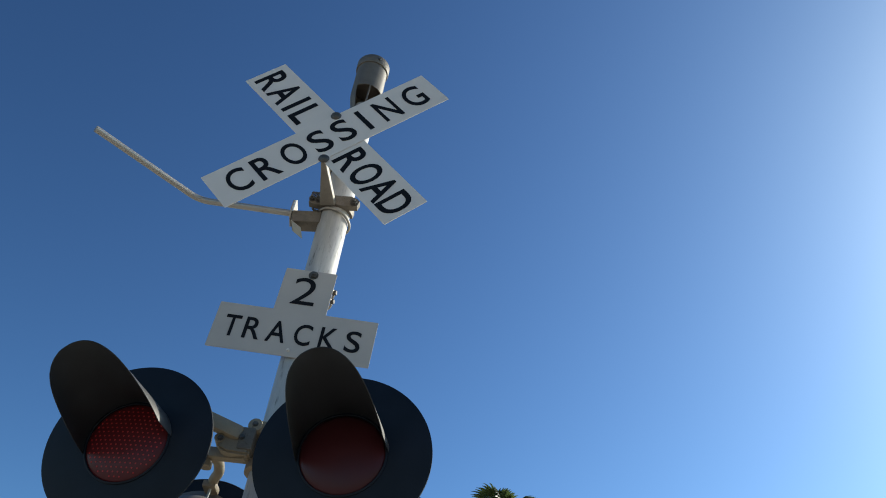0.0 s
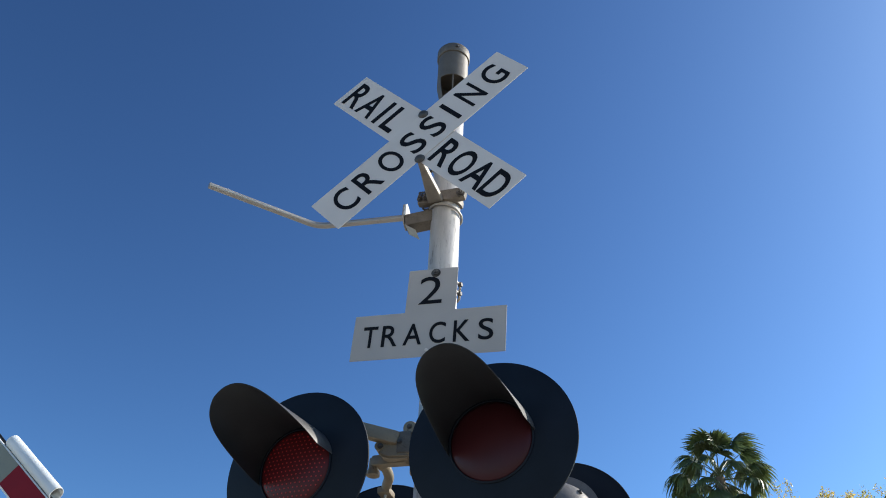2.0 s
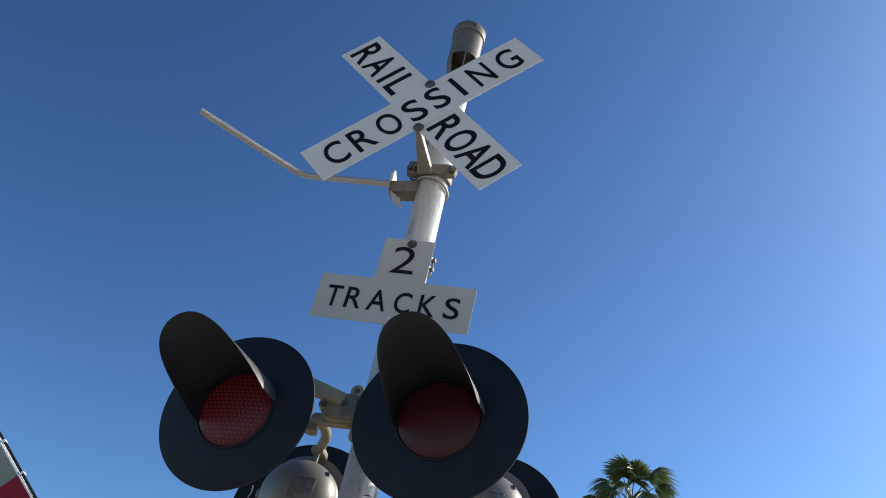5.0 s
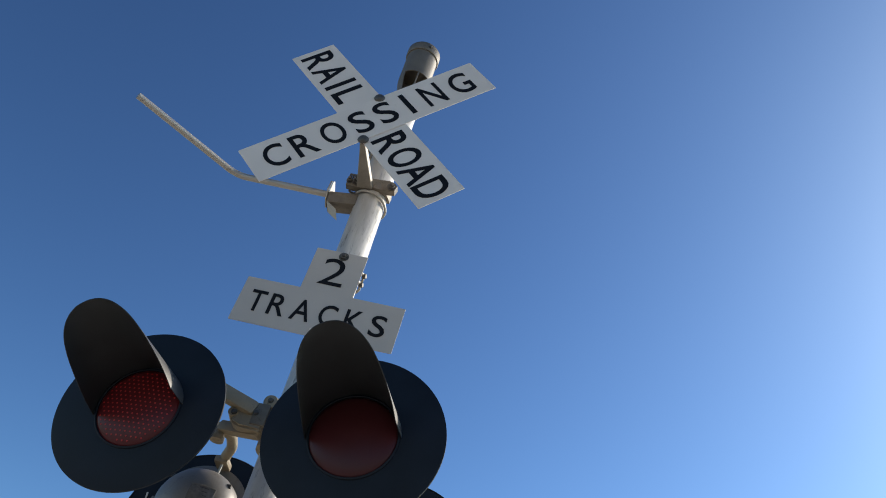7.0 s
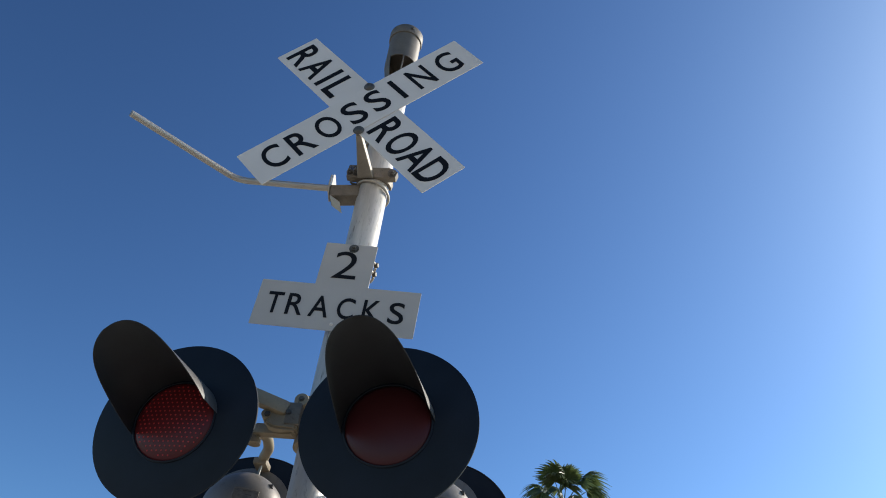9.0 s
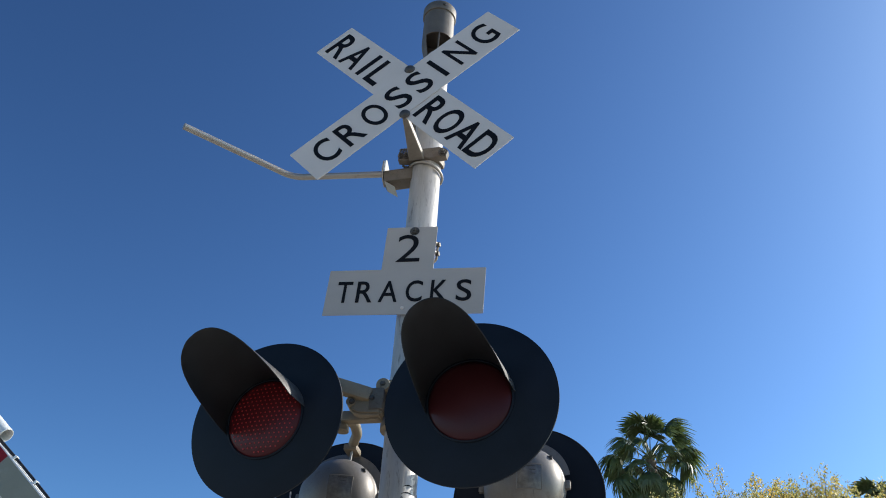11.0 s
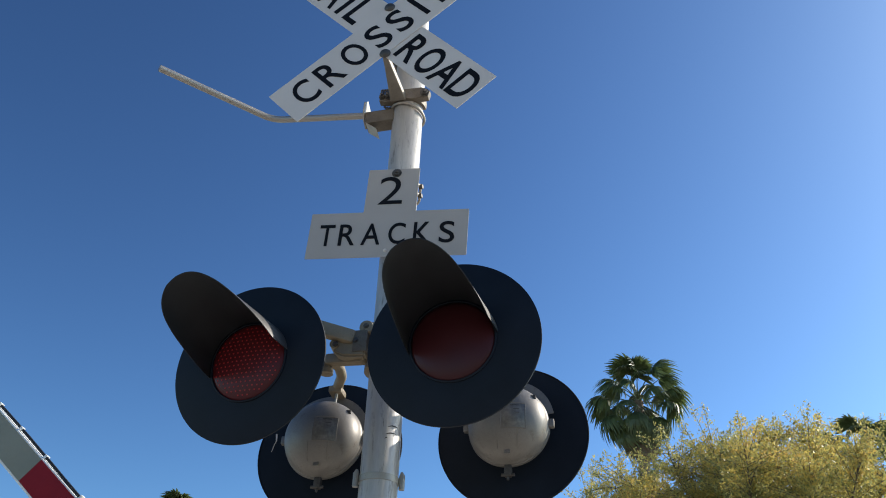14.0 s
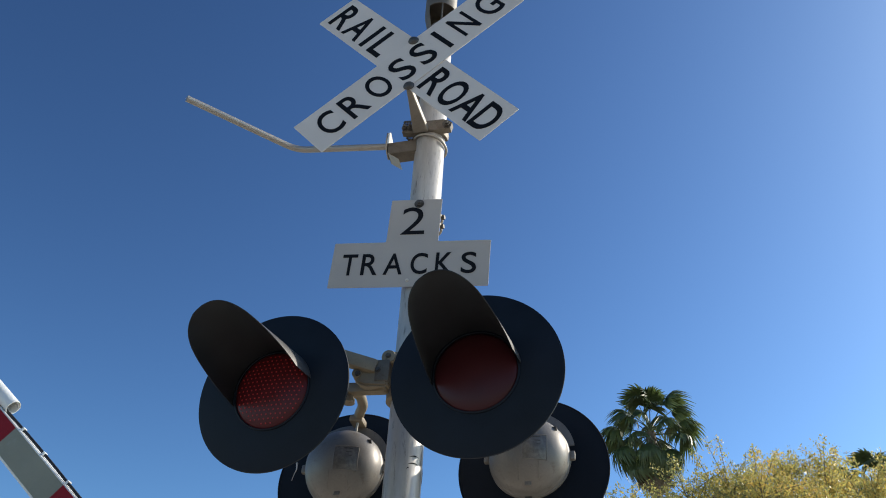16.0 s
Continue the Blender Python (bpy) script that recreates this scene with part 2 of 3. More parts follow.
def hexbolt(bm, at, way, r=0.012, depth=0.012, washer=1.5, tail=0.0):
    """A washer and a hexagon head; way points out of the surface."""
    m = Matrix.Translation(at) @ Vector(way).to_track_quat("Y", "Z").to_matrix().to_4x4()
    lathe(bm, [(0, 0), (r * washer, 0), (r * washer, depth * 0.25), (0, depth * 0.25)], 14, m=m)
    lathe(bm, [(0, 0.2 * depth), (r, 0.2 * depth), (r, depth * 0.9), (r * 0.85, depth), (0, depth)], 6, m=m)
    if tail:
        lathe(bm, [(0, depth), (r * 0.5, depth), (r * 0.5, depth + tail), (0, depth + tail)], 10, m=m)
    return bm


def letter_mesh(ch, width, height, fat=0.02):
    """A letter as a thin raised mesh facing -y, centred, of the given width and height."""
    cu = bpy.data.curves.new("letter", "FONT")
    cu.body, cu.size, cu.offset, cu.extrude, cu.resolution_u = ch, 1.0, fat, 0.002, 5
    ob = new("letter", cu)
    bpy.context.view_layer.update()
    me = bpy.data.meshes.new_from_object(ob.evaluated_get(bpy.context.evaluated_depsgraph_get()))
    bpy.data.objects.remove(ob)
    bpy.data.curves.remove(cu)
    co = np.empty(len(me.vertices) * 3)
    me.vertices.foreach_get("co", co)
    co = co.reshape(-1, 3)
    lo, hi = co.min(0), co.max(0)
    mid, size = (lo + hi) / 2, hi - lo
    done = np.stack([(co[:, 0] - mid[0]) / size[0] * width, -(co[:, 2] - mid[2]) / size[2] * 0.0016,
                     (co[:, 1] - mid[1]) / size[1] * height], 1)
    me.vertices.foreach_set("co", done.ravel())
    me.materials.clear()
    me.materials.append(M_INK)
    return me


LETTERS = {}


def letters(parent, text, places, width, height, y, fat=0.02, v=0.0):
    for ch, u in zip(text, places):
        w = width * {"I": 0.24, "L": 0.86, "O": 1.08, "A": 1.14, "G": 1.06, "N": 1.02, "T": 0.92, "S": 0.91}.get(ch, 1.0)
        key = (ch, round(w, 4), height)
        if key not in LETTERS:
            LETTERS[key] = letter_mesh(ch, w, height, fat)
        ob = new("letter", LETTERS[key])
        ob.matrix_basis = pose(u, y, v)
        ob.parent = parent


# ---- ground ----
bm = bmesh.new()
bmesh.ops.create_grid(bm, x_segments=8, y_segments=8, size=1800)
tagged(part("ground", bm, M_GROUND), "pale dry concrete and gravel ground", "ground", kind="structure")


# ---- signal mast ----
R_MAST = 0.0705
mast = thing("signal_mast", pose(0, 0, 0), "galvanised steel signal mast standing on a concrete footing", "signal mast")
bm = bmesh.new()
lathe(bm, [(0, 0.1), (R_MAST, 0.1), (R_MAST, 5.1), (R_MAST - 0.004, 5.106), (0, 5.106)], 48, "z")
part("pole", bm, M_POLE, mast, smooth=True)
bm = bmesh.new()
lathe(bm, [(0, 5.107), (0.058, 5.107), (0.058, 5.15), (0.05, 5.16), (0.05, 5.19), (0, 5.19)], 32, "z")
part("coupling", bm, M_STEEL, mast, smooth=True)
bm = bmesh.new()
block(bm, (-0.32, -0.32, -0.05), (0.32, 0.32, 0.08), 0.02)
part("footing", bm, M_CONCRETE, mast, "grey concrete footing")
bm = bmesh.new()
lathe(bm, [(R_MAST + 0.001, 0.081), (0.17, 0.081), (0.17, 0.11), (0.1, 0.115), (0.085, 0.3), (R_MAST + 0.001, 0.31)], 40, "z")
part("base_flange", bm, M_STEEL, mast, smooth=True)
bm = bmesh.new()
lathe(bm, [(R_MAST + 0.0005, 2.592), (R_MAST + 0.003, 2.593), (R_MAST + 0.003, 2.617), (R_MAST + 0.0005, 2.618)], 48, "z")
part("strap", bm, M_STEEL, mast, "steel strap round the pole", smooth=True)
for sx, sy in ((-1, -0.45), (1, 0.1)):
    bm = bmesh.new()
    a = Vector((sx, sy, 0)).normalized()
    sweep(bm, [a * (R_MAST + 0.014) + Vector((0, 0, 2.575)), a * (R_MAST + 0.014) + Vector((0, 0, 2.625)),
               a * (R_MAST + 0.012) + Vector((0, 0, 2.64))], [0.011, 0.011, 0.004], 12)
    part("strap_buckle", bm, M_STEEL, mast, smooth=True)
# scuffs of dark paint on the pole
for z, a0, a1 in ((2.79, -62, -28), (2.762, -66, -30), (2.742, -68, -60)):
    bm = bmesh.new()
    lo, hi = [], []
    for i in range(9):
        a = radians(a0 + (a1 - a0) * i / 8)
        h = 0.0022 * math.sin(math.pi * (i + 0.6) / 9.2)
        zz = z + 0.012 * (i / 8) - 0.02 * abs(i / 8 - 0.35) ** 2
        r = R_MAST + 0.0008
        lo.append(bm.verts.new((r * math.cos(a), r * math.sin(a), zz - h)))
        hi.append(bm.verts.new((r * math.cos(a), r * math.sin(a), zz + h)))
    for i in range(8):
        bm.faces.new((lo[i], lo[i + 1], hi[i + 1], hi[i]))
    part("scuff", bm, M_INK, mast, "dark scuff mark")


# ---- bell on the mast's top ----
bell = thing("crossing_bell", pose(0, 0, 5.164), "grey metal crossing bell on top of the mast", "bell")
bm = bmesh.new()
lathe(bm, [(0, 0.19), (0.078, 0.19), (0.078, 0.14), (0.084, 0.14), (0.084, 0.37), (0, 0.37)], 48, "z")
part("body", bm, M_BELL, bell, smooth=True)
bm = bmesh.new()
lathe(bm, [(0.0845, 0.335), (0.09, 0.335), (0.092, 0.34), (0.092, 0.392), (0.086, 0.402), (0, 0.408)], 48, "z")
part("cap", bm, M_BELL, bell, "dull metal cap", smooth=True)
bm = bmesh.new()
lathe(bm, [(0.0842, 0.142), (0.083, 0.1), (0.07, 0.03), (0.056, -0.03), (0.052, -0.03), (0.066, 0.03), (0.079, 0.1), (0.08, 0.142)], 30, "z",
      arc=(-10, 235))
part("neck", bm, M_BELL, bell, smooth=True)
bm = bmesh.new()
lathe(bm, [(0, 0.186), (0.077, 0.186), (0.077, 0.183), (0, 0.176)], 40, "z")
part("sounder", bm, M_BELL, bell, "dark sounder inside the mouth")
bm = bmesh.new()
block(bm, (-0.003, -0.082, -0.02), (0.003, -0.03, 0.16), 0.001, pose(0, 0, 0, 0, 0, 18))
part("rib", bm, M_BELL, bell)
bm = bmesh.new()
hexbolt(bm, (0.041, -0.081, 0.365), (0.45, -0.9, 0), 0.007, 0.01)
part("bolt", bm, M_BOLT, bell)


# ---- crossbuck ----
CB_AT, CB_YAW = (-0.041, -0.331, 4.587), -2.3
A_RAIL, A_CROSS = -46.7, 43.1
L2, H2 = 0.6096, 0.1143
crossbuck = thing("crossbuck_sign", pose(*CB_AT, 0, 0, CB_YAW), "white crossbuck sign with black railroad crossing lettering", "crossbuck sign")


def blade(angle, y, label):
    """One plank of the crossbuck: a thin aluminium plate with rounded corners, its front edge at y."""
    bm = bmesh.new()
    loop = []
    for sx, sz in ((1, 1), (-1, 1), (-1, -1), (1, -1)):
        for k in range(4):
            a = math.atan2(sz, sx) - math.pi / 4 + (math.pi / 2) * k / 3
            loop.append((sx * (L2 - 0.003) + 0.003 * math.cos(a), sz * (H2 - 0.003) + 0.003 * math.sin(a)))
    outline(bm, loop, 0.0032)
    return part("blade", bm, M_SIGN, crossbuck, label, m=pose(0, y, 0, 0, -angle, 0))


rail = blade(A_RAIL, 0.004, "white blade reading RAIL ROAD")
letters(rail, "RAIL", (-0.527, -0.405, -0.303, -0.21), 0.1, 0.16, -0.0042, fat=0.014, v=-0.004)
letters(rail, "ROAD", (0.19, 0.308, 0.424, 0.536), 0.1, 0.16, -0.0042, fat=0.014, v=-0.004)
cross = blade(A_CROSS, 0.0, "white blade reading CROSSING")
letters(cross, "CROSSING", (-0.482, -0.343, -0.197, -0.055, 0.073, 0.19, 0.325, 0.482), 0.102, 0.15, -0.0042, fat=0.008)
for z in (0.146, -0.152):
    bm = bmesh.new()
    lathe(bm, [(0, -0.017), (0.012, -0.016), (0.021, -0.011), (0.026, -0.0035), (0, -0.0035)], 24)
    part("bolt", bm, M_BOLT, crossbuck, "round dull steel bolt head", smooth=True, m=pose(0, 0, z))
# two struts hold the blades off the mast
for z in (0.146, -0.152):
    bm = bmesh.new()
    w0, w1, y0, y1 = 0.012, 0.037, 0.006, 0.25
    ends = [[bm.verts.new((sx * w, y, z + dz)) for sx, dz in ((-1, lo), (1, lo), (1, hi), (-1, hi))]
            for w, y, lo, hi in ((w0, y0, -0.02, 0.016), (w0 + 0.004, y0 + 0.05, -0.026, 0.008), (w1, y1, -0.055, -0.024))]
    for p, q in zip(ends, ends[1:]):
        for i in range(4):
            j = (i + 1) % 4
            bm.faces.new((p[i], p[j], q[j], q[i]))
    bm.faces.new(ends[0])
    bm.faces.new(ends[-1])
    bmesh.ops.bevel(bm, geom=list(bm.edges), offset=0.003, segments=1, affect="EDGES")
    part("strut", bm, M_STRUT, crossbuck, "dull tan metal strut")


def clamp(parent, z, mat, m):
    """A split clamp round the mast: a cast saddle in front, two bolted ears, a coil washer, and a round bar hooked behind the pole."""
    bm = bmesh.new()
    lathe(bm, [(R_MAST + 0.001, z - 0.03), (R_MAST + 0.014, z - 0.028), (R_MAST + 0.018, z), (R_MAST + 0.014, z + 0.026), (R_MAST + 0.001, z + 0.03)],
          32, "z", arc=(175, 365))
    # saddle: a low cast plate, higher in the middle where the strut lands
    loop = [(-0.125, -0.02), (-0.09, -0.034), (0.06, -0.03), (0.108, -0.018), (0.116, 0.016), (0.075, 0.036), (0.045, 0.03), (-0.04, 0.026), (-0.07, 0.012), (-0.12, 0.016)]
    front = [bm.verts.new((x, -0.092 + 0.16 * abs(x), z + dz)) for x, dz in loop]
    back = [bm.verts.new((x, -0.058 + 0.16 * abs(x), z + dz)) for x, dz in loop]
    bm.faces.new(front)
    bm.faces.new(back)
    for i in range(len(loop)):
        j = (i + 1) % len(loop)
        bm.faces.new((front[i], front[j], back[j], back[i]))
    ob = part("clamp", bm, mat, parent, "grimy cast clamp", smooth=True, m=m)
    for x, dz, r in ((0.092, 0.002, 0.016), (-0.082, -0.004, 0.012), (-0.11, 0.0, 0.012)):
        bm = bmesh.new()
        hexbolt(bm, (x, -0.092 + 0.16 * abs(x), z + dz), (0, -1, -0.15), r, 0.017, 1.4, 0.012)
        part("bolt", bm, M_BOLT, ob)
    bm = bmesh.new()
    coil = [Vector((-0.116 + 0.046 * i / 40, -0.088 + 0.009 * math.sin(i * 0.95), z + 0.021 + 0.009 * math.cos(i * 0.95))) for i in range(41)]
    sweep(bm, coil, 0.0032, 6)
    part("coil_washer", bm, M_BOLT, ob, "rusty coiled spring washer", smooth=True)
    for k, (dy, dz) in enumerate(((-0.03, -0.045), (0.0, -0.06))):
        bm = bmesh.new()
        hexbolt(bm, (-0.086 - 0.006 * k, dy, z + dz), (-0.6, -0.8, 0.1), 0.011, 0.014, 1.5, 0.016)
        part("nut", bm, M_BOLT, ob)
    bm = bmesh.new()
    ring = [Vector(((R_MAST + 0.009) * math.cos(a), (R_MAST + 0.009) * math.sin(a), z - 0.064 - 0.022 * math.cos(a - 0.5)))
            for a in [radians(165 + 330 * i / 30) for i in range(31)]]
    sweep(bm, ring, 0.0065, 10)
    part("u_bolt", bm, M_STEEL, ob, smooth=True)
    return ob


to_mast = pose(*CB_AT, 0, 0, CB_YAW).inverted()
clamp(crossbuck, 4.421, M_CAST, to_mast)
clamp(crossbuck, 4.722, M_CAST, to_mast)


# ---- sign with the number of tracks ----
tracks = thing("tracks_sign", pose(-0.026, -0.0765, 3.75, 0, 1.78, 0.2), "white inverted T sign reading 2 TRACKS", "sign")
w, h = 0.3429, 0.2286
loop = [(-w, -h), (w, -h), (w, 0), (h / 2, 0), (h / 2, h), (-h / 2, h), (-h / 2, 0), (-w, 0)]
bm = bmesh.new()
outline(bm, loop, 0.003)
bmesh.ops.bevel(bm, geom=[e for e in bm.edges if abs(e.verts[0].co.y - e.verts[1].co.y) > 0.001], offset=0.002, segments=2, affect="EDGES")
panel = part("panel", bm, M_PANEL, tracks, "white sheet panel with black letters")
letters(panel, "TRACKS", (-0.262, -0.172, -0.068, 0.043, 0.15, 0.256), 0.072, 0.107, -0.0044, fat=0.007, v=-0.114)
letters(panel, "2", (-0.004,), 0.106, 0.146, -0.0044, fat=-0.004, v=0.112)
for u, v, r in ((0.012, 0.205, 0.017), (0.0, -0.197, 0.006)):
    bm = bmesh.new()
    hexbolt(bm, (u, -0.003, v), (0, -1, 0), r, 0.012 if r > 0.01 else 0.006, 1.3, 0.008 if r > 0.01 else 0.0)
    part("bolt", bm, M_BOLT if r > 0.01 else M_SIGN, tracks)
for v in (0.18, 0.13):
    bm = bmesh.new()
    ring = [Vector((0.026 + (R_MAST + 0.007) * math.cos(a), 0.0765 + (R_MAST + 0.007) * math.sin(a), v)) for a in [radians(-60 + 300 * i / 24) for i in range(25)]]
    sweep(bm, ring, 0.006, 10)
    part("u_bolt", bm, M_STEEL, tracks, smooth=True)
    bm = bmesh.new()
    hexbolt(bm, (0.026 + R_MAST + 0.006, 0.07, v), (1, -0.2, 0), 0.012, 0.015, 1.2)
    part("nut", bm, M_BOLT, tracks)


# ---- bent rod with its bracket ----
rod = thing("guard_rod", pose(0, 0, 4.40), "bent steel rod bracketed to the mast", "rod")
bm = bmesh.new()
line = bend([(-0.205, 0.0, -0.02), (-0.668, -0.005, -0.002), (-1.052, -0.44, -0.034)], 0.06, 8)
line = [line[0].lerp(line[1], i / 12) for i in range(12)] + line[1:-1] + [line[-2].lerp(line[-1], i / 14) for i in range(1, 15)]
sweep(bm, line, 0.016, 12)
part("rod", bm, M_ROD, rod, smooth=True)
bm = bmesh.new()
block(bm, (-0.2, -0.045, -0.09), (-0.06, 0.03, -0.02), 0.006, pose(0, 0, 0, 0, -5, 0))
part("bracket", bm, M_CAST, rod, "grimy metal bracket")
bm = bmesh.new()
plate = [(-0.055, 0.02), (-0.05, -0.03), (-0.02, -0.06), (0.03, -0.062), (0.05, -0.03), (0.055, 0.02), (0.03, 0.055), (-0.02, 0.06)]
outline(bm, plate, 0.006)
part("end_plate", bm, M_STEEL, rod, m=pose(-0.203, -0.005, -0.016, 0, 12, 90) @ Matrix.Diagonal((1, 1, 1.25, 1)))
bm = bmesh.new()
a = [bm.verts.new(c) for c in ((-0.19, -0.045, -0.1), (-0.135, -0.045, -0.142), (-0.135, 0.03, -0.142), (-0.19, 0.03, -0.1))]
b = [bm.verts.new(v.co + Vector((0.002, 0, -0.006))) for v in a]
bm.faces.new(a)
bm.faces.new(b)
for i in range(4):
    j = (i + 1) % 4
    bm.faces.new((a[i], a[j], b[j], b[i]))
part("flared_tab", bm, M_STEEL, rod)


# ---- flashing lights ----
R_DISC, R_LENS, DOME = 0.305, 0.147, 0.102


# how far the visor reaches out, by the angle from its crown, towards the road and away from it
CUT_ROAD = ((0, 0.415), (15, 0.414), (27, 0.408), (37, 0.397), (47, 0.38), (57, 0.358), (67, 0.328), (82, 0.255), (97, 0.155), (106, 0.1))
CUT_FAR = ((0, 0.415), (20, 0.41), (33, 0.398), (43, 0.384), (52, 0.364), (60, 0.335), (67, 0.29), (73, 0.23), (78, 0.15), (81, 0.08))


def hood_mesh(roll, longer, lift=-0.01, r=0.159, thick=0.0025):
    """A long visor over the lens: most of a tube, its mouth swept back towards the lens at both sides."""
    bm = bmesh.new()
    n, k = 56, 12
    grid = {}
    for side, rad in ((0, r), (1, r - thick)):
        for i in range(n + 1):
            a = -106 + 187 * i / n
            at_angle, out = zip(*(CUT_ROAD if a < 0 else CUT_FAR))
            reach = float(np.interp(abs(a), at_angle, out))
            a = radians(90 + a + roll)
            for j in range(k + 1):
                at = reach * longer * j / k
                rr = rad - 0.08 * at
                grid[side, i, j] = bm.verts.new((rr * math.cos(a), -0.006 - at, rr * math.sin(a) + lift * at))
    for side in (0, 1):
        for i in range(n):
            for j in range(k):
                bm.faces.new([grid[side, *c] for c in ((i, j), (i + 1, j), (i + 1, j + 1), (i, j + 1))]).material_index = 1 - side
    for i in range(n):
        for j in (0, k):
            bm.faces.new((grid[0, i, j], grid[0, i + 1, j], grid[1, i + 1, j], grid[1, i, j]))
    for j in range(k):
        for i in (0, n):
            bm.faces.new((grid[0, i, j], grid[0, i, j + 1], grid[1, i, j + 1], grid[1, i, j]))
    return bm


def crossing_light(m, label, lit, hood=(18.0, 1.0)):
    """A flashing light facing its own -y: background disc, lens, hood, and a domed housing behind."""
    ob = thing("crossing_light", m, label, "crossing light", "flashing lights on the mast")
    bm = bmesh.new()
    lathe(bm, [(0, -0.0005), (0.14, -0.0005), (0.14, -0.004), (R_DISC - 0.006, -0.004), (R_DISC, -0.001), (R_DISC, 0.006), (R_DISC - 0.003, 0.008), (R_DISC - 0.006, 0.004),
               (0.14, 0.002), (0, 0.002)], 96)
    part("background_disc", bm, M_BLACK, ob, "matt black round background disc", smooth=True)
    bm = bmesh.new()
    lathe(bm, [(R_LENS, -0.0045), (R_LENS + 0.007, -0.0045), (R_LENS + 0.007, -0.009), (R_LENS + 0.002, -0.011), (R_LENS, -0.009)], 64)
    part("lens_ring", bm, M_BLACK, ob, smooth=True)
    bm = bmesh.new()
    prof = [(R_LENS * math.sin(radians(a)), -0.002 - 0.022 * (math.cos(radians(a)))) for a in range(0, 91, 9)]
    lathe(bm, prof + [(0, -0.0018)], 64)
    lens = part("lens", bm, M_LENS_LIT if lit else M_LENS, ob, "faintly glowing red lens" if lit else "dark red lens", smooth=True)
    if lit:
        bm = bmesh.new()
        step = 0.0185
        for i in range(-8, 9):
            for j in range(-9, 10):
                x, z = step * (i + 0.5 * (j % 2)), step * 0.866 * j
                rr = math.hypot(x, z)
                if rr < R_LENS * 0.9:
                    y = -0.002 - 0.022 * math.sqrt(1 - (rr / R_LENS) ** 2)
                    lathe(bm, [(0.0036, y + 0.001), (0.003, y - 0.0012), (0, y - 0.0016)], 6, m=pose(x, 0, z))
        tagged(part("diode_grid", bm, M_LED, lens), kind="stuff")
    visor = part("hood", hood_mesh(*hood), M_HOOD, ob, "long black visor hood, outside paled for sunlight", smooth=True)
    # second slot: sunlight painted into the outer faces as a paler black
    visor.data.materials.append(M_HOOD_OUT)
    bm = bmesh.new()
    rh = 0.156
    prof = [(rh - 0.026, 0.008), (rh - 0.018, 0.056), (rh + 0.002, 0.062), (rh + 0.006, 0.064), (rh + 0.006, 0.078), (rh + 0.002, 0.08), (rh + 0.002, 0.083),
            (rh + 0.004, 0.084), (rh + 0.004, 0.094), (rh + 0.001, 0.098), (rh, DOME)]
    prof += [(rh * math.cos(radians(a)), DOME + 0.115 * math.sin(radians(a))) for a in range(10, 91, 10)]
    lathe(bm, prof[:-1] + [(0, DOME + 0.115)], 64)
    housing = part("housing", bm, M_HOUSING, ob, "weathered aluminium domed housing", smooth=True)
    bm = bmesh.new()
    lathe(bm, [(0.12, 0.068), (0.178, 0.066), (0.178, 0.071), (0.12, 0.075)], 32, arc=(8, 172), m=pose(0, 0, 0.03))
    part("mounting_plate", bm, M_HOUSING, ob, smooth=True)
    # raised frame of a nameplate on the dome
    bm = bmesh.new()
    def on_dome(x, z, up=0.0):
        c = min(1.0, math.hypot(x, z) / rh)
        return Vector((x, DOME + 0.115 * math.sqrt(1 - c * c) + up, z))
    for (x0, z0), (x1, z1) in (((-0.086, 0.036), (0.006, 0.036)), ((0.006, 0.036), (0.006, -0.062)), ((0.006, -0.062), (-0.086, -0.062)), ((-0.086, -0.062), (-0.086, 0.036))):
        sweep(bm, [on_dome(x0 + (x1 - x0) * i / 8, z0 + (z1 - z0) * i / 8, 0.0005) for i in range(9)], 0.0022, 6)
    part("nameplate_frame", bm, M_HOUSING, housing, smooth=True)
    bm = bmesh.new()
    rows = [[bm.verts.new(on_dome(-0.084 + 0.088 * i / 8, -0.06 + 0.094 * j / 6, 0.0006)) for i in range(9)] for j in range(7)]
    for a, b in zip(rows, rows[1:]):
        for i in range(8):
            bm.faces.new((a[i], a[i + 1], b[i + 1], b[i]))
    part("nameplate", bm, M_PLATE, housing, "dull dark nameplate", smooth=True)
    for z, x0, x1 in ((0.026, -0.064, -0.03), (0.01, -0.064, -0.04), (-0.005, -0.064, -0.05)):
        bm = bmesh.new()
        sweep(bm, [on_dome(x0 + (x1 - x0) * i / 6, z, 0.0005) for i in range(7)], 0.0016, 6)
        part("raised_bar", bm, M_BOLT, housing)
    for x0, x1 in ((-0.056, -0.05), (0.022, 0.026)):
        bm = bmesh.new()
        sweep(bm, [on_dome(x0 + (x1 - x0) * i / 8, -0.066 - 0.062 * i / 8, 0.0) for i in range(9)], 0.0014, 6)
        part("seam", bm, M_HOUSING, housing, smooth=True)
    bm = bmesh.new()
    d = on_dome(-0.01, -0.136)
    block(bm, d - Vector((0.012, 0.004, 0.012)), d + Vector((0.012, 0.004, 0.012)), 0.002)
    part("drain_cover", bm, M_PLATE, housing)
    bm = bmesh.new()
    block(bm, (-0.014, 0.066, -0.205), (0.014, 0.092, -0.16), 0.005)
    sweep(bm, [(-0.026, 0.08, -0.198), (0.026, 0.08, -0.198)], 0.006, 10)
    sweep(bm, [(0, 0.08, -0.17), (0, 0.08, -0.218)], 0.005, 10)
    part("clasp", bm, M_BOLT, housing, smooth=True)
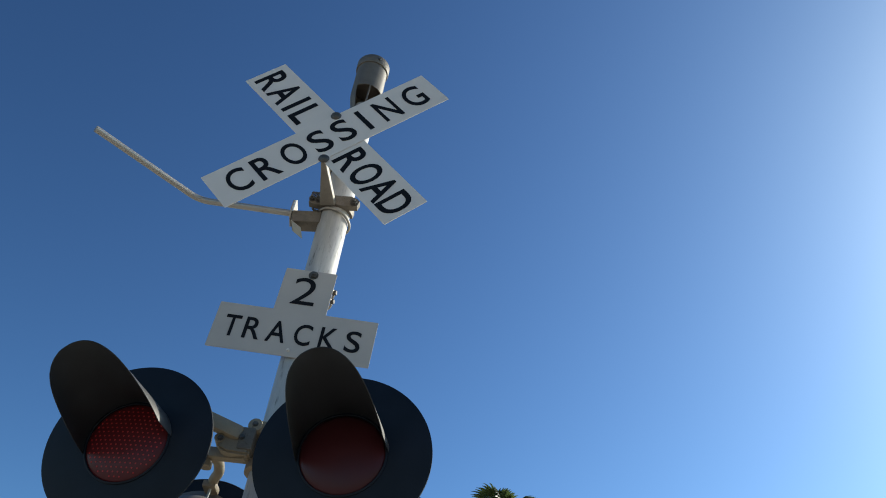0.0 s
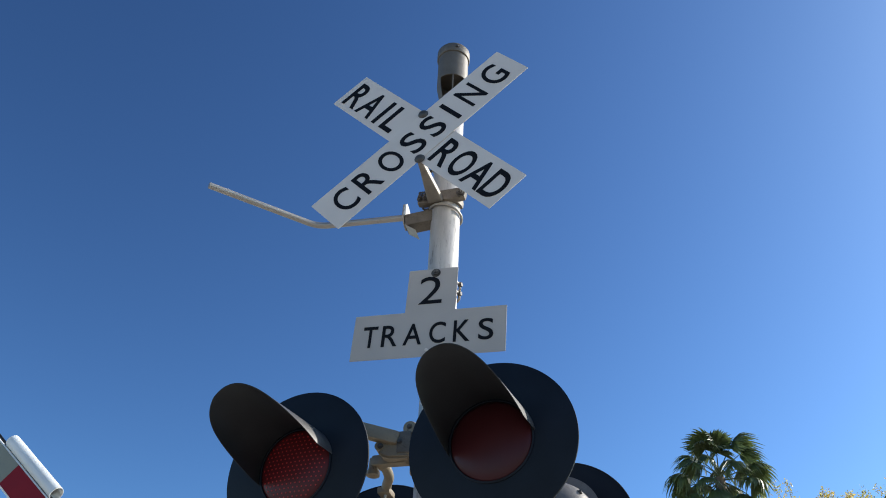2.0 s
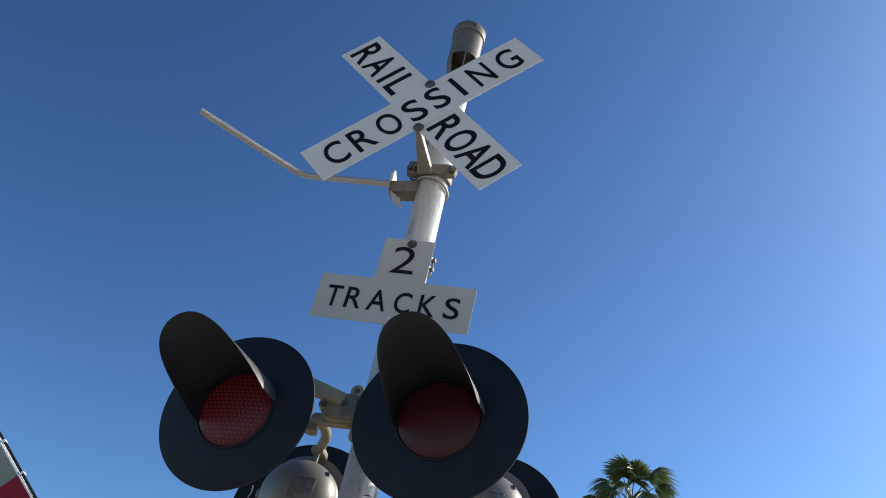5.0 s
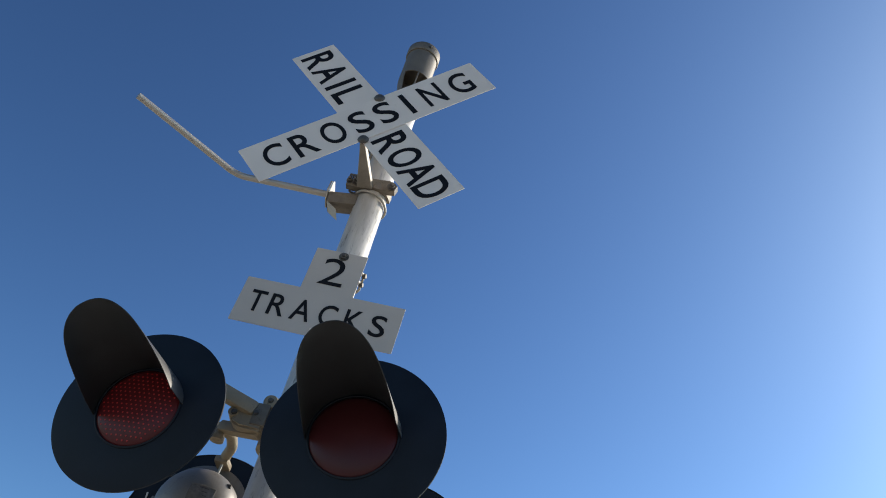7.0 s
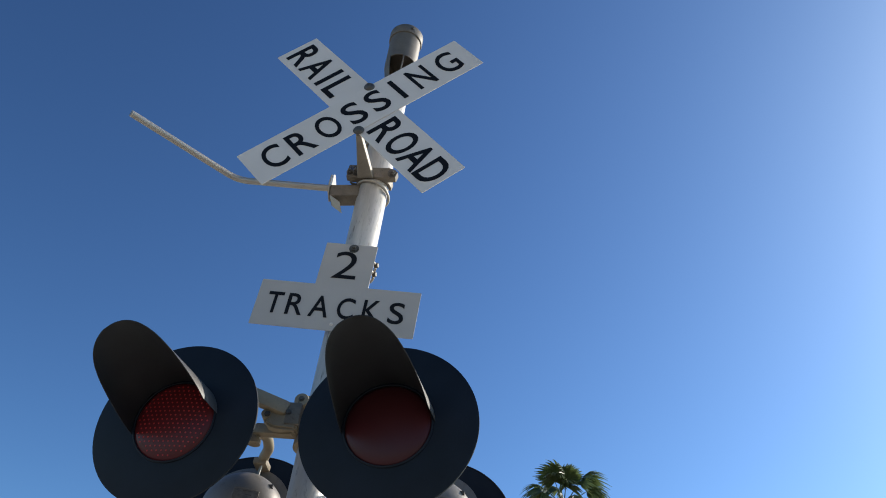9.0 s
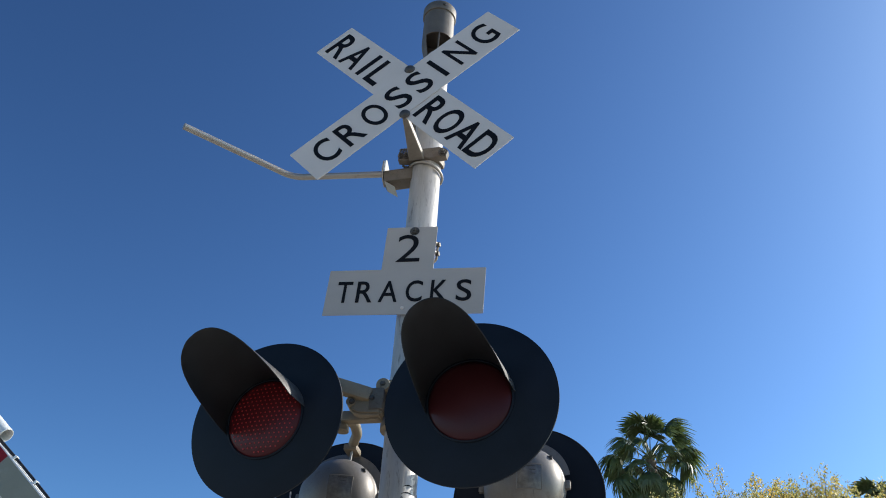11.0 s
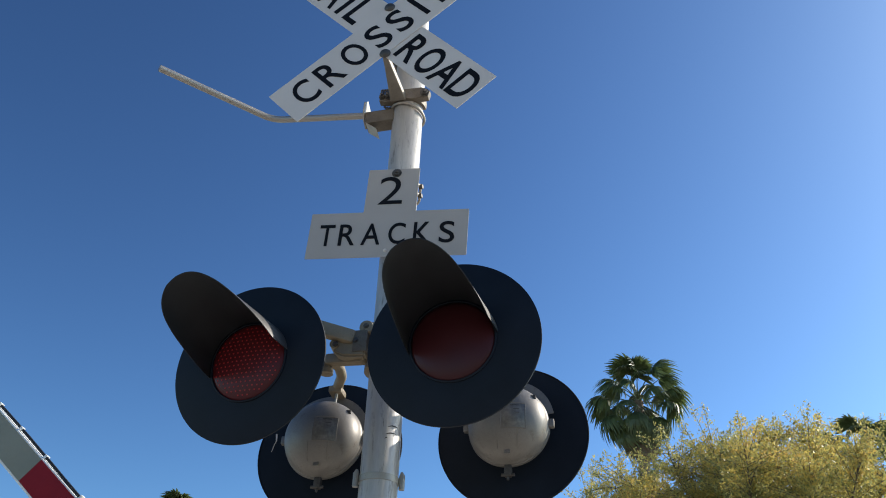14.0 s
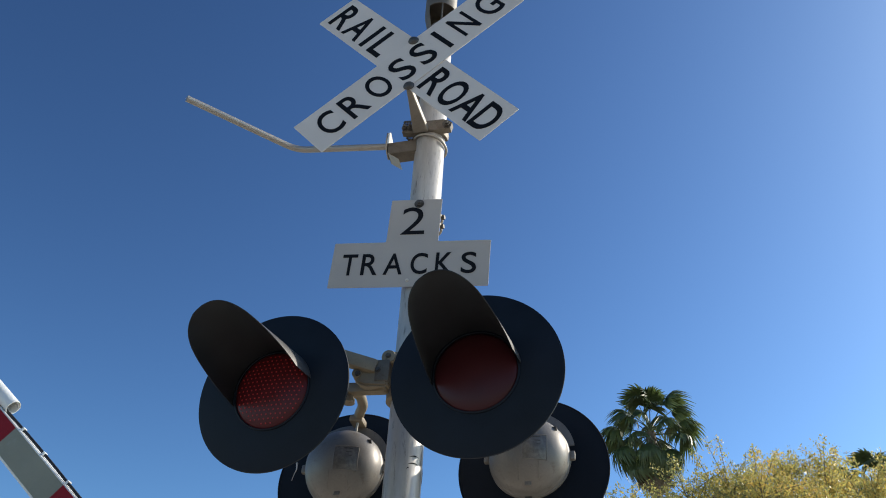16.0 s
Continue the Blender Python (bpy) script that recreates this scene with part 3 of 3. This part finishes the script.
    for sx in (-1, 1):
        bm = bmesh.new()
        block(bm, (sx * 0.166 - 0.014, 0.068, -0.014), (sx * 0.166 + 0.016, 0.092, 0.022), 0.007)
        part("hinge_lug", bm, M_HOUSING, housing, smooth=True)
        bm = bmesh.new()
        p = on_dome(sx * 0.11, 0.085, 0.001)
        block(bm, p - Vector((0.01, 0.006, 0.007)), p + Vector((0.01, 0.004, 0.007)), 0.001)
        part("screw_plate", bm, M_BOLT, housing)
        bm = bmesh.new()
        hexbolt(bm, (sx * 0.03, 0.055, 0.192), (0, 1, 0), 0.006, 0.005)
        part("bolt", bm, M_BOLT, housing)
    return ob


crossing_light(pose(-0.443, -0.301, 2.953, 3, 0, -9.2), "black round crossing light with a faintly glowing red lens and hood", True, (27.0, 1.01, 0.08))
crossing_light(pose(0.323, -0.403, 2.953, 0.5, 0, -5.2), "black round crossing light with a dark red lens and hood", False, (23.0, 1.12, 0.0))
REAR_L = pose(-0.294, 0.3, 2.838, 7, 0, 179)
REAR_R = pose(0.458, 0.3, 2.88, 5, 0, 175)
rear_left = crossing_light(REAR_L, "crossing light seen from behind with a silver domed housing", False)
crossing_light(REAR_R, "crossing light seen from behind with a silver domed housing", False)
# pale scratch on the back of one disc
bm = bmesh.new()
for x0, z0, x1, z1, w in ((0.241, 0.076, 0.237, 0.046, 0.004), (0.237, 0.046, 0.243, 0.028, 0.0022), (0.243, 0.028, 0.249, -0.004, 0.0016)):
    sweep(bm, [(x0, 0.0055, z0), (x1, 0.0055, z1)], [w, w * 0.7], 6)
part("scratch", bm, M_SIGN, rear_left, "pale scratch on the black disc")


# ---- arms that carry the lights ----
carrier = thing("light_crossarm", pose(0, 0, 3.1), "cream cast crossarms carrying the lights on the mast", "crossarm")
bm = bmesh.new()
lathe(bm, [(R_MAST + 0.001, -0.075), (R_MAST + 0.02, -0.07), (R_MAST + 0.022, 0.06), (R_MAST + 0.001, 0.065)], 36, "z")
part("collar", bm, M_CREAM, carrier, smooth=True)


def bar(bm, a, b, wide, high, bevel=0.01):
    """A rounded rectangular bar from a to b; high is measured upright, wide across."""
    a, b = Vector(a), Vector(b)
    d = (b - a).normalized()
    side = d.cross(Vector((0, 0, 1))).normalized()
    up = side.cross(d)
    turn = Matrix((d, side, up)).transposed().to_4x4()
    block(bm, (0, -wide / 2, -high / 2), ((b - a).length, wide / 2, high / 2), bevel, Matrix.Translation(a) @ turn)
    return bm


for sx in (-1, 1):
    lamp = Vector((-0.436, -0.2, -0.13) if sx < 0 else (0.328, -0.27, -0.11))
    # bracket body: a cast block with a knuckle at its outer end, bolted to the flange
    bm = bmesh.new()
    loop = [(0.062, -0.054), (0.15, -0.05), (0.185, -0.034), (0.192, 0.0), (0.184, 0.022), (0.12, 0.036), (0.062, 0.03)]
    outline(bm, [(sx * x, z) for x, z in loop], 0.055)
    bmesh.ops.bevel(bm, geom=list(bm.edges), offset=0.008, segments=2, affect="EDGES")
    part("bracket_body", bm, M_CREAM, carrier, "cream cast bracket", smooth=True, m=pose(0, -0.075, 0))
    bm = bmesh.new()
    lathe(bm, [(0, -0.034), (0.018, -0.032), (0.02, 0.028), (0, 0.03)], 18, m=pose(sx * 0.184, -0.105, 0.0))
    part("knuckle", bm, M_CREAM, carrier, smooth=True)
    bm = bmesh.new()
    block(bm, (sx * 0.084 - 0.028, -0.136, -0.034), (sx * 0.084 + 0.028, -0.06, 0.056), 0.006)
    part("flange", bm, M_CAST, carrier, "grimy bolted flange", smooth=True)
    bm = bmesh.new()
    bar(bm, (sx * 0.108, -0.122, 0.026), (lamp.x, lamp.y, 0.108), 0.046, 0.058, 0.014)
    part("front_arm", bm, M_CREAM, carrier, "cream metal arm", smooth=True)
    bm = bmesh.new()
    sweep(bm, bend([(lamp.x, lamp.y, 0.115), (lamp.x, lamp.y, 0.02), lamp], 0.02, 4), 0.025, 14)
    part("lamp_drop", bm, M_CREAM, carrier, smooth=True)
    rear = (REAR_L if sx < 0 else REAR_R).translation
    foot = Vector((rear.x - sx * 0.036, rear.y - 0.1, rear.z - 3.1 + 0.222))
    low = Vector((foot.x - sx * 0.018, -0.028, -0.022))
    bm = bmesh.new()
    bar(bm, (sx * 0.07, -0.09, -0.044), (low.x, low.y, -0.016), 0.045, 0.044, 0.012)
    part("rear_arm", bm, M_CREAM, carrier, "cream metal arm", smooth=True)
    bm = bmesh.new()
    lathe(bm, [(0, 0.022), (0.019, 0.02), (0.021, -0.03), (0.027, -0.032), (0.027, -0.05), (0.018, -0.054), (0, -0.054)], 20, "z", m=pose(low.x, low.y + 0.006, low.z))
    part("elbow", bm, M_CREAM, carrier, "cream elbow with a collar", smooth=True)
    bm = bmesh.new()
    sweep(bm, bend([(low.x, low.y + 0.01, low.z + 0.002), (low.x - sx * 0.03, 0.03, -0.01), (low.x - sx * 0.026, 0.105, -0.024), (foot.x - sx * 0.008, foot.y - 0.02, foot.z + 0.012), foot + Vector((0, 0, -0.01))], 0.025, 6), 0.021, 14)
    part("conduit", bm, M_CREAM, carrier, "cream curved pipe", smooth=True)
    bm = bmesh.new()
    block(bm, foot - Vector((0.03, 0.03, 0.022)), foot + Vector((0.026, 0.05, 0.006)), 0.008)
    part("foot", bm, M_CREAM, carrier, smooth=True)
    bm = bmesh.new()
    sweep(bm, [foot + Vector((0.004, -0.012, -0.015)), foot + Vector((-0.005, -0.004, -0.105))], 0.0055, 8)
    part("stay_rod", bm, M_STEEL, carrier, "thin steel rod")
    bm = bmesh.new()
    lathe(bm, [(0, -0.04), (0.026, -0.038), (0.029, -0.03), (0.029, 0.03), (0, 0.032)], 22, m=pose(sx * 0.066, -0.09, 0.074))
    block(bm, (sx * 0.04 - 0.03, -0.118, 0.048), (sx * 0.04 + 0.03, -0.064, 0.1), 0.01)
    part("lug", bm, M_CREAM, carrier, smooth=True)
    for p in ((sx * 0.066, -0.128, 0.076), (sx * 0.1, -0.136, 0.012), (sx * 0.178, -0.137, -0.002)):
        bm = bmesh.new()
        hexbolt(bm, p, (0, -1, 0), 0.009, 0.01, 1.3)
        part("bolt", bm, M_BOLT, carrier)


# ---- gate arm, partly raised ----
GATE = 39.5
PIVOT = (-0.269, 0.17, 1.694)
gate = thing("gate_arm", pose(*PIVOT, 0, GATE, 0) @ pose(-2.1, 0, 0), "red and white striped gate arm, partly raised", "gate arm")
STRIPE, HW, HT, FIRST = 0.4064, 0.0665, 0.022, 0.08
# along local x: outwards is -x, the pivot lies at +x; local z is the arm's upper edge
bm = bmesh.new()
block(bm, (-3.66, -HT, -HW), (1.75, HT, HW), 0.006)
part("board", bm, M_ARM, gate, "white fibreglass board")
for i in range(-9, 4):
    bm = bmesh.new()
    block(bm, (FIRST + i * STRIPE, -HT - 0.0025, -HW + 0.01), (FIRST + (i + 1) * STRIPE, -HT + 0.001, HW - 0.007))
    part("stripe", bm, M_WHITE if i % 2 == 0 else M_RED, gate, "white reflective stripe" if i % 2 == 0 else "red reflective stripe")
bm = bmesh.new()
block(bm, (1.0, -HT - 0.012, -HW - 0.02), (2.25, HT + 0.012, HW + 0.014), 0.008)
part("base_channel", bm, M_STEEL, gate, "grey metal channel at the arm's foot")
for x in (1.05, 1.3):
    for z in (-0.05, 0.05):
        bm = bmesh.new()
        hexbolt(bm, (x, -HT - 0.012, z), (0, -1, 0), 0.014, 0.014)
        part("bolt", bm, M_BOLT, gate)
bm = bmesh.new()
ax = HW + 0.034
lathe(bm, [(0.034, -0.5), (0.034, -0.04), (0.031, -0.04), (0.031, -0.5)], 28, "z", m=pose(0, 0, ax, 0, 90, 0))
part("lamp_tube", bm, M_ARM, gate, "white tube lamp on the arm's edge", smooth=True)
bm = bmesh.new()
sweep(bm, [(x, -0.004 + 0.003 * math.sin(x * 9), HW + 0.007 + 0.003 * math.sin(x * 5)) for x in [-3.6 + 0.12 * i for i in range(45)]], 0.0065, 8)
part("cable", bm, M_RUBBER, gate, "black cable along the upper edge", smooth=True)
for x in (-1.2, -0.65, 0.1, 0.28, 0.48, 0.75):
    bm = bmesh.new()
    block(bm, (x - 0.006, -0.014, HW - 0.002), (x + 0.006, 0.01, HW + 0.018), 0.002)
    part("cable_clip", bm, M_ARM, gate)
bm = bmesh.new()
block(bm, (-1.99, -0.03, HW), (-1.91, 0.03, HW + 0.045), 0.006)
end_lamp = part("end_lamp", bm, M_ARM, gate, "small lamp near the arm's tip")
bm = bmesh.new()
lathe(bm, [(0.026, 0), (0.024, -0.012), (0.014, -0.02), (0, -0.022)], 24, m=pose(-1.95, -0.03, HW + 0.03))
part("lamp_lens", bm, M_LENS, end_lamp, "red lamp lens", smooth=True)
bm = bmesh.new()
lathe(bm, [(0, -0.1), (0.09, -0.1), (0.09, 0.04), (0, 0.04)], 32, m=pose(2.1, 0, 0))
part("pivot_hub", bm, M_STEEL, gate, smooth=True)
bm = bmesh.new()
sweep(bm, [gate.matrix_basis.inverted() @ Vector(p) for p in ((PIVOT[0], PIVOT[1], PIVOT[2]), (-0.055, 0.035, PIVOT[2]))], 0.04, 20)
part("pivot_shaft", bm, M_STEEL, gate, smooth=True)


# ---- trees beyond ----
def fan_leaf(seed, radius, dry=False):
    """A palm's fan leaf at the end of its stalk, growing along +x from the trunk, the blade's tips hanging."""
    rng = random.Random(seed)
    bm = bmesh.new()
    stalk = 1.55 * radius
    sweep(bm, [(0, 0, 0), (stalk * 0.5, 0, 0.04), (stalk, 0, 0)], [0.03, 0.022, 0.015], 5)
    n = 34
    for i in range(n):
        a = radians(-108 + 216 * i / (n - 1)) + rng.uniform(-0.03, 0.03)
        reach = radius * (0.78 + 0.3 * math.cos(a / 1.5)) * rng.uniform(0.88, 1.05)
        d = Vector((math.cos(a), math.sin(a), 0))
        side = Vector((-d.y, d.x, 0))
        fold = 0.05 * radius * (1 if i % 2 else -1)
        droop = (0.9 if dry else rng.uniform(0.45, 0.95)) * radius
        root = Vector((stalk, 0, 0))
        pts = []
        for s in (0.0, 0.35, 0.6, 0.78, 0.9, 1.0):
            wid = radius * (0.008 + 0.075 * min(1, s / 0.6) * min(1, (1 - s) / 0.5) ** 0.9)
            c = root + d * reach * (s - 0.2 * s ** 4) + Vector((0, 0, -droop * s ** 3 - 0.15 * radius * s + -0.22 * radius * math.sin(a) ** 2 * s))
            pts.append((c - side * wid + Vector((0, 0, fold * s * (1 - s))), c + side * wid - Vector((0, 0, fold * s * (1 - s)))))
        vs = [(bm.verts.new(p), bm.verts.new(q)) for p, q in pts]
        for u, v in zip(vs, vs[1:]):
            bm.faces.new((u[0], u[1], v[1], v[0]))
    me = bpy.data.meshes.new("frond")
    bm.to_mesh(me)
    bm.free()
    me.materials.append(M_PALM_DRY if dry else M_PALM)
    return me


FANS = [fan_leaf(s, 0.81) for s in range(4)]
DRY_FANS = [fan_leaf(s + 20, 0.8, True) for s in range(2)]


# turn about the trunk, lift over the horizon and size of the leaves that face the road
NEAR_LEAVES = ((-118, 64, 1.0), (-42, 50, 1.05), (-116, 38, 0.95), (168, 46, 0.95), (-10, 18, 1.05), (-24, -10, 1.05), (-62, 12, 0.85),
               (-172, 10, 1.1), (-163, -26, 1.1), (-148, -54, 1.1), (-106, -36, 0.95), (-60, -48, 1.0), (-22, -38, 1.0), (-85, 66, 0.9),
               (-140, 20, 0.9), (-88, 30, 0.85), (-20, 36, 0.95), (-130, -12, 0.85), (-75, -62, 1.0), (-118, -66, 1.0), (-35, -66, 1.0))


def palm(at, height, size, seed, label, spin=0.0):
    rng = random.Random(seed)
    ob = thing("palm_tree", pose(*at), label, "palm tree", "palm trees beyond the signal")
    bm = bmesh.new()
    n = 40
    sweep(bm, [(0.15 * math.sin(i / n * 2.2), 0, height * i / n) for i in range(n + 1)],
          [0.34 - 0.14 * i / n + (0.12 * math.exp(-i / 2)) + 0.012 * (i % 2) for i in range(n + 1)], 14)
    part("trunk", bm, M_TRUNK, ob, "slender ringed palm trunk", smooth=True)
    top = Vector((0.15 * math.sin(2.2), 0, height))
    crown = new("crown")
    crown.parent = ob
    crown.matrix_basis = Matrix.Translation(top)
    leaves = [(turn + spin + rng.uniform(-4, 4), lift, k) for turn, lift, k in NEAR_LEAVES]
    leaves += [(18 + 144 * (i + 0.5) / 13, -38 + 100 * ((i * 0.618) % 1), rng.uniform(0.85, 1.05)) for i in range(13)]
    for i, (turn, lift, k) in enumerate(leaves):
        f = new("frond", FANS[i % 4])
        f.parent = crown
        f.matrix_basis = pose(0, 0, 0.12 if lift > 20 else -0.1, 0, -lift, turn) @ pose(0, 0, 0, rng.uniform(-22, 22)) @ Matrix.Scale(k * size, 4)
    for i in range(26):
        f = new("dry_frond", DRY_FANS[i % 2])
        f.parent = crown
        f.matrix_basis = pose(0, 0, -0.25 - 0.8 * rng.random(), 0, rng.uniform(44, 82), i * 67 + rng.uniform(-15, 15)) @ Matrix.Scale(size * rng.uniform(0.6, 0.85), 4)
    return ob


palm((2.62, 31.05, 0), 15.98, 1.0, 3, "tall green fan palm with a shaggy dry skirt")
palm((13.55, 41.0, 0), 16.95, 1.05, 8, "green fan palm behind a yellowing tree", 12.0)
palm((-20.2, 38.0, 0), 12.92, 0.95, 11, "far fan palm of which only the leaf tips show", 40.0)


def leafy_tree(at, height, spread, seed):
    """A broad tree: forking limbs, twigs, and many small leaves set along the twigs."""
    rng = random.Random(seed)
    nr = np.random.RandomState(seed)
    ob = thing("yellowing_tree", pose(*at), "broad leafy tree turning green to yellow", "tree")
    bm = bmesh.new()
    sweep(bm, [(0, 0, 0), (0.08, 0.05, height * 0.15), (0.0, 0.1, height * 0.3)], [0.34, 0.26, 0.22], 12)
    part("trunk", bm, M_BARK, ob, "grey-brown trunk", smooth=True)
    tips = []
    limbs = bmesh.new()
    for i in range(46):
        a = i * 2.399 + rng.uniform(-0.3, 0.3)
        out = spread * math.sqrt((i + 0.5) / 46) * rng.uniform(0.88, 1.03)
        ex, ey = out * math.cos(a), out * math.sin(a)
        rise = height - 0.42 * max(0.0, -0.8 - ex) - 0.12 * max(0.0, -2.6 - ex) ** 2 - 0.34 * max(0.0, ex - 0.6) - 0.3 * max(0.0, ex - 2.2) - 0.05 * ey * ey + 0.34 * min(ey, 0) - rng.uniform(0, 0.9)
        start = Vector((0, 0.1, height * rng.uniform(0.2, 0.3)))
        end = Vector((out * math.cos(a), out * math.sin(a), rise))
        mid = start.lerp(end, 0.5) + Vector((0, 0, -0.04 * height)) + Vector((rng.uniform(-.4, .4), rng.uniform(-.4, .4), 0))
        line = [(1 - t) ** 2 * start + 2 * t * (1 - t) * mid + t * t * end for t in [k / 7 for k in range(8)]]
        sweep(limbs, line, [0.06 - 0.0072 * k for k in range(8)], 6)
        for k in range(112):
            t = rng.uniform(0.35, 1.0)
            base = (1 - t) ** 2 * start + 2 * t * (1 - t) * mid + t * t * end
            way = Vector((rng.gauss(0, 1), rng.gauss(0, 1), rng.gauss(0.9, 0.6))).normalized()
            ln = rng.uniform(0.5, 1.3) * (0.75 + 0.35 * rng.random())
            tip = base + way * ln + Vector((0, 0, -0.05 * ln))
            brow = height + 0.55 - 0.42 * max(0.0, -0.8 - tip.x) - 0.36 * max(0.0, tip.x - 0.6) - 0.3 * max(0.0, tip.x - 2.2) + 0.34 * min(tip.y, 0)
            tip.z = min(tip.z, brow + rng.uniform(-0.15, 0.15))
            sweep(limbs, [base, base.lerp(tip, 0.5) + Vector((0, 0, 0.04)), tip], [0.009, 0.006, 0.003], 4, False)
            tips.append((base, tip))
    tagged(part("branchwork", limbs, M_BARK, ob, "bare limbs and twigs", smooth=True), kind="stuff")
    per = 130
    b = np.array([t[0] for t in tips]).repeat(per, 0)
    e = np.array([t[1] for t in tips]).repeat(per, 0)
    n = len(b)
    s = nr.uniform(0.1, 1.0, (n, 1))
    c = b + (e - b) * s + nr.normal(0, 0.085, (n, 3)) * (1.2 - 0.7 * s)
    way = (e - b) / np.linalg.norm(e - b, axis=1, keepdims=True) * 0.8 + nr.normal(0, 0.7, (n, 3))
    way /= np.linalg.norm(way, axis=1, keepdims=True)
    side = np.cross(way, nr.normal(0, 1, (n, 3)))
    side /= np.linalg.norm(side, axis=1, keepdims=True)
    ln, wd = nr.uniform(0.042, 0.084, (n, 1)), nr.uniform(0.011, 0.02, (n, 1))
    co = np.stack([c, c + way * ln * 0.5 + side * wd, c + way * ln, c + way * ln * 0.5 - side * wd], 1).reshape(-1, 3)
    me = bpy.data.meshes.new("leaves")
    me.vertices.add(4 * n)
    me.vertices.foreach_set("co", co.astype(np.float32).ravel())
    me.loops.add(4 * n)
    me.loops.foreach_set("vertex_index", np.arange(4 * n, dtype=np.int32))
    me.polygons.add(n)
    me.polygons.foreach_set("loop_start", np.arange(0, 4 * n, 4, dtype=np.int32))
    me.update()
    me.materials.append(M_LEAF)
    leaves = new("leaves", me)
    leaves.parent = ob
    tagged(leaves, "small olive and yellow leaves", kind="stuff")
    return ob


leafy_tree((4.55, 17.6, 0), 9.8, 5.0, 14)
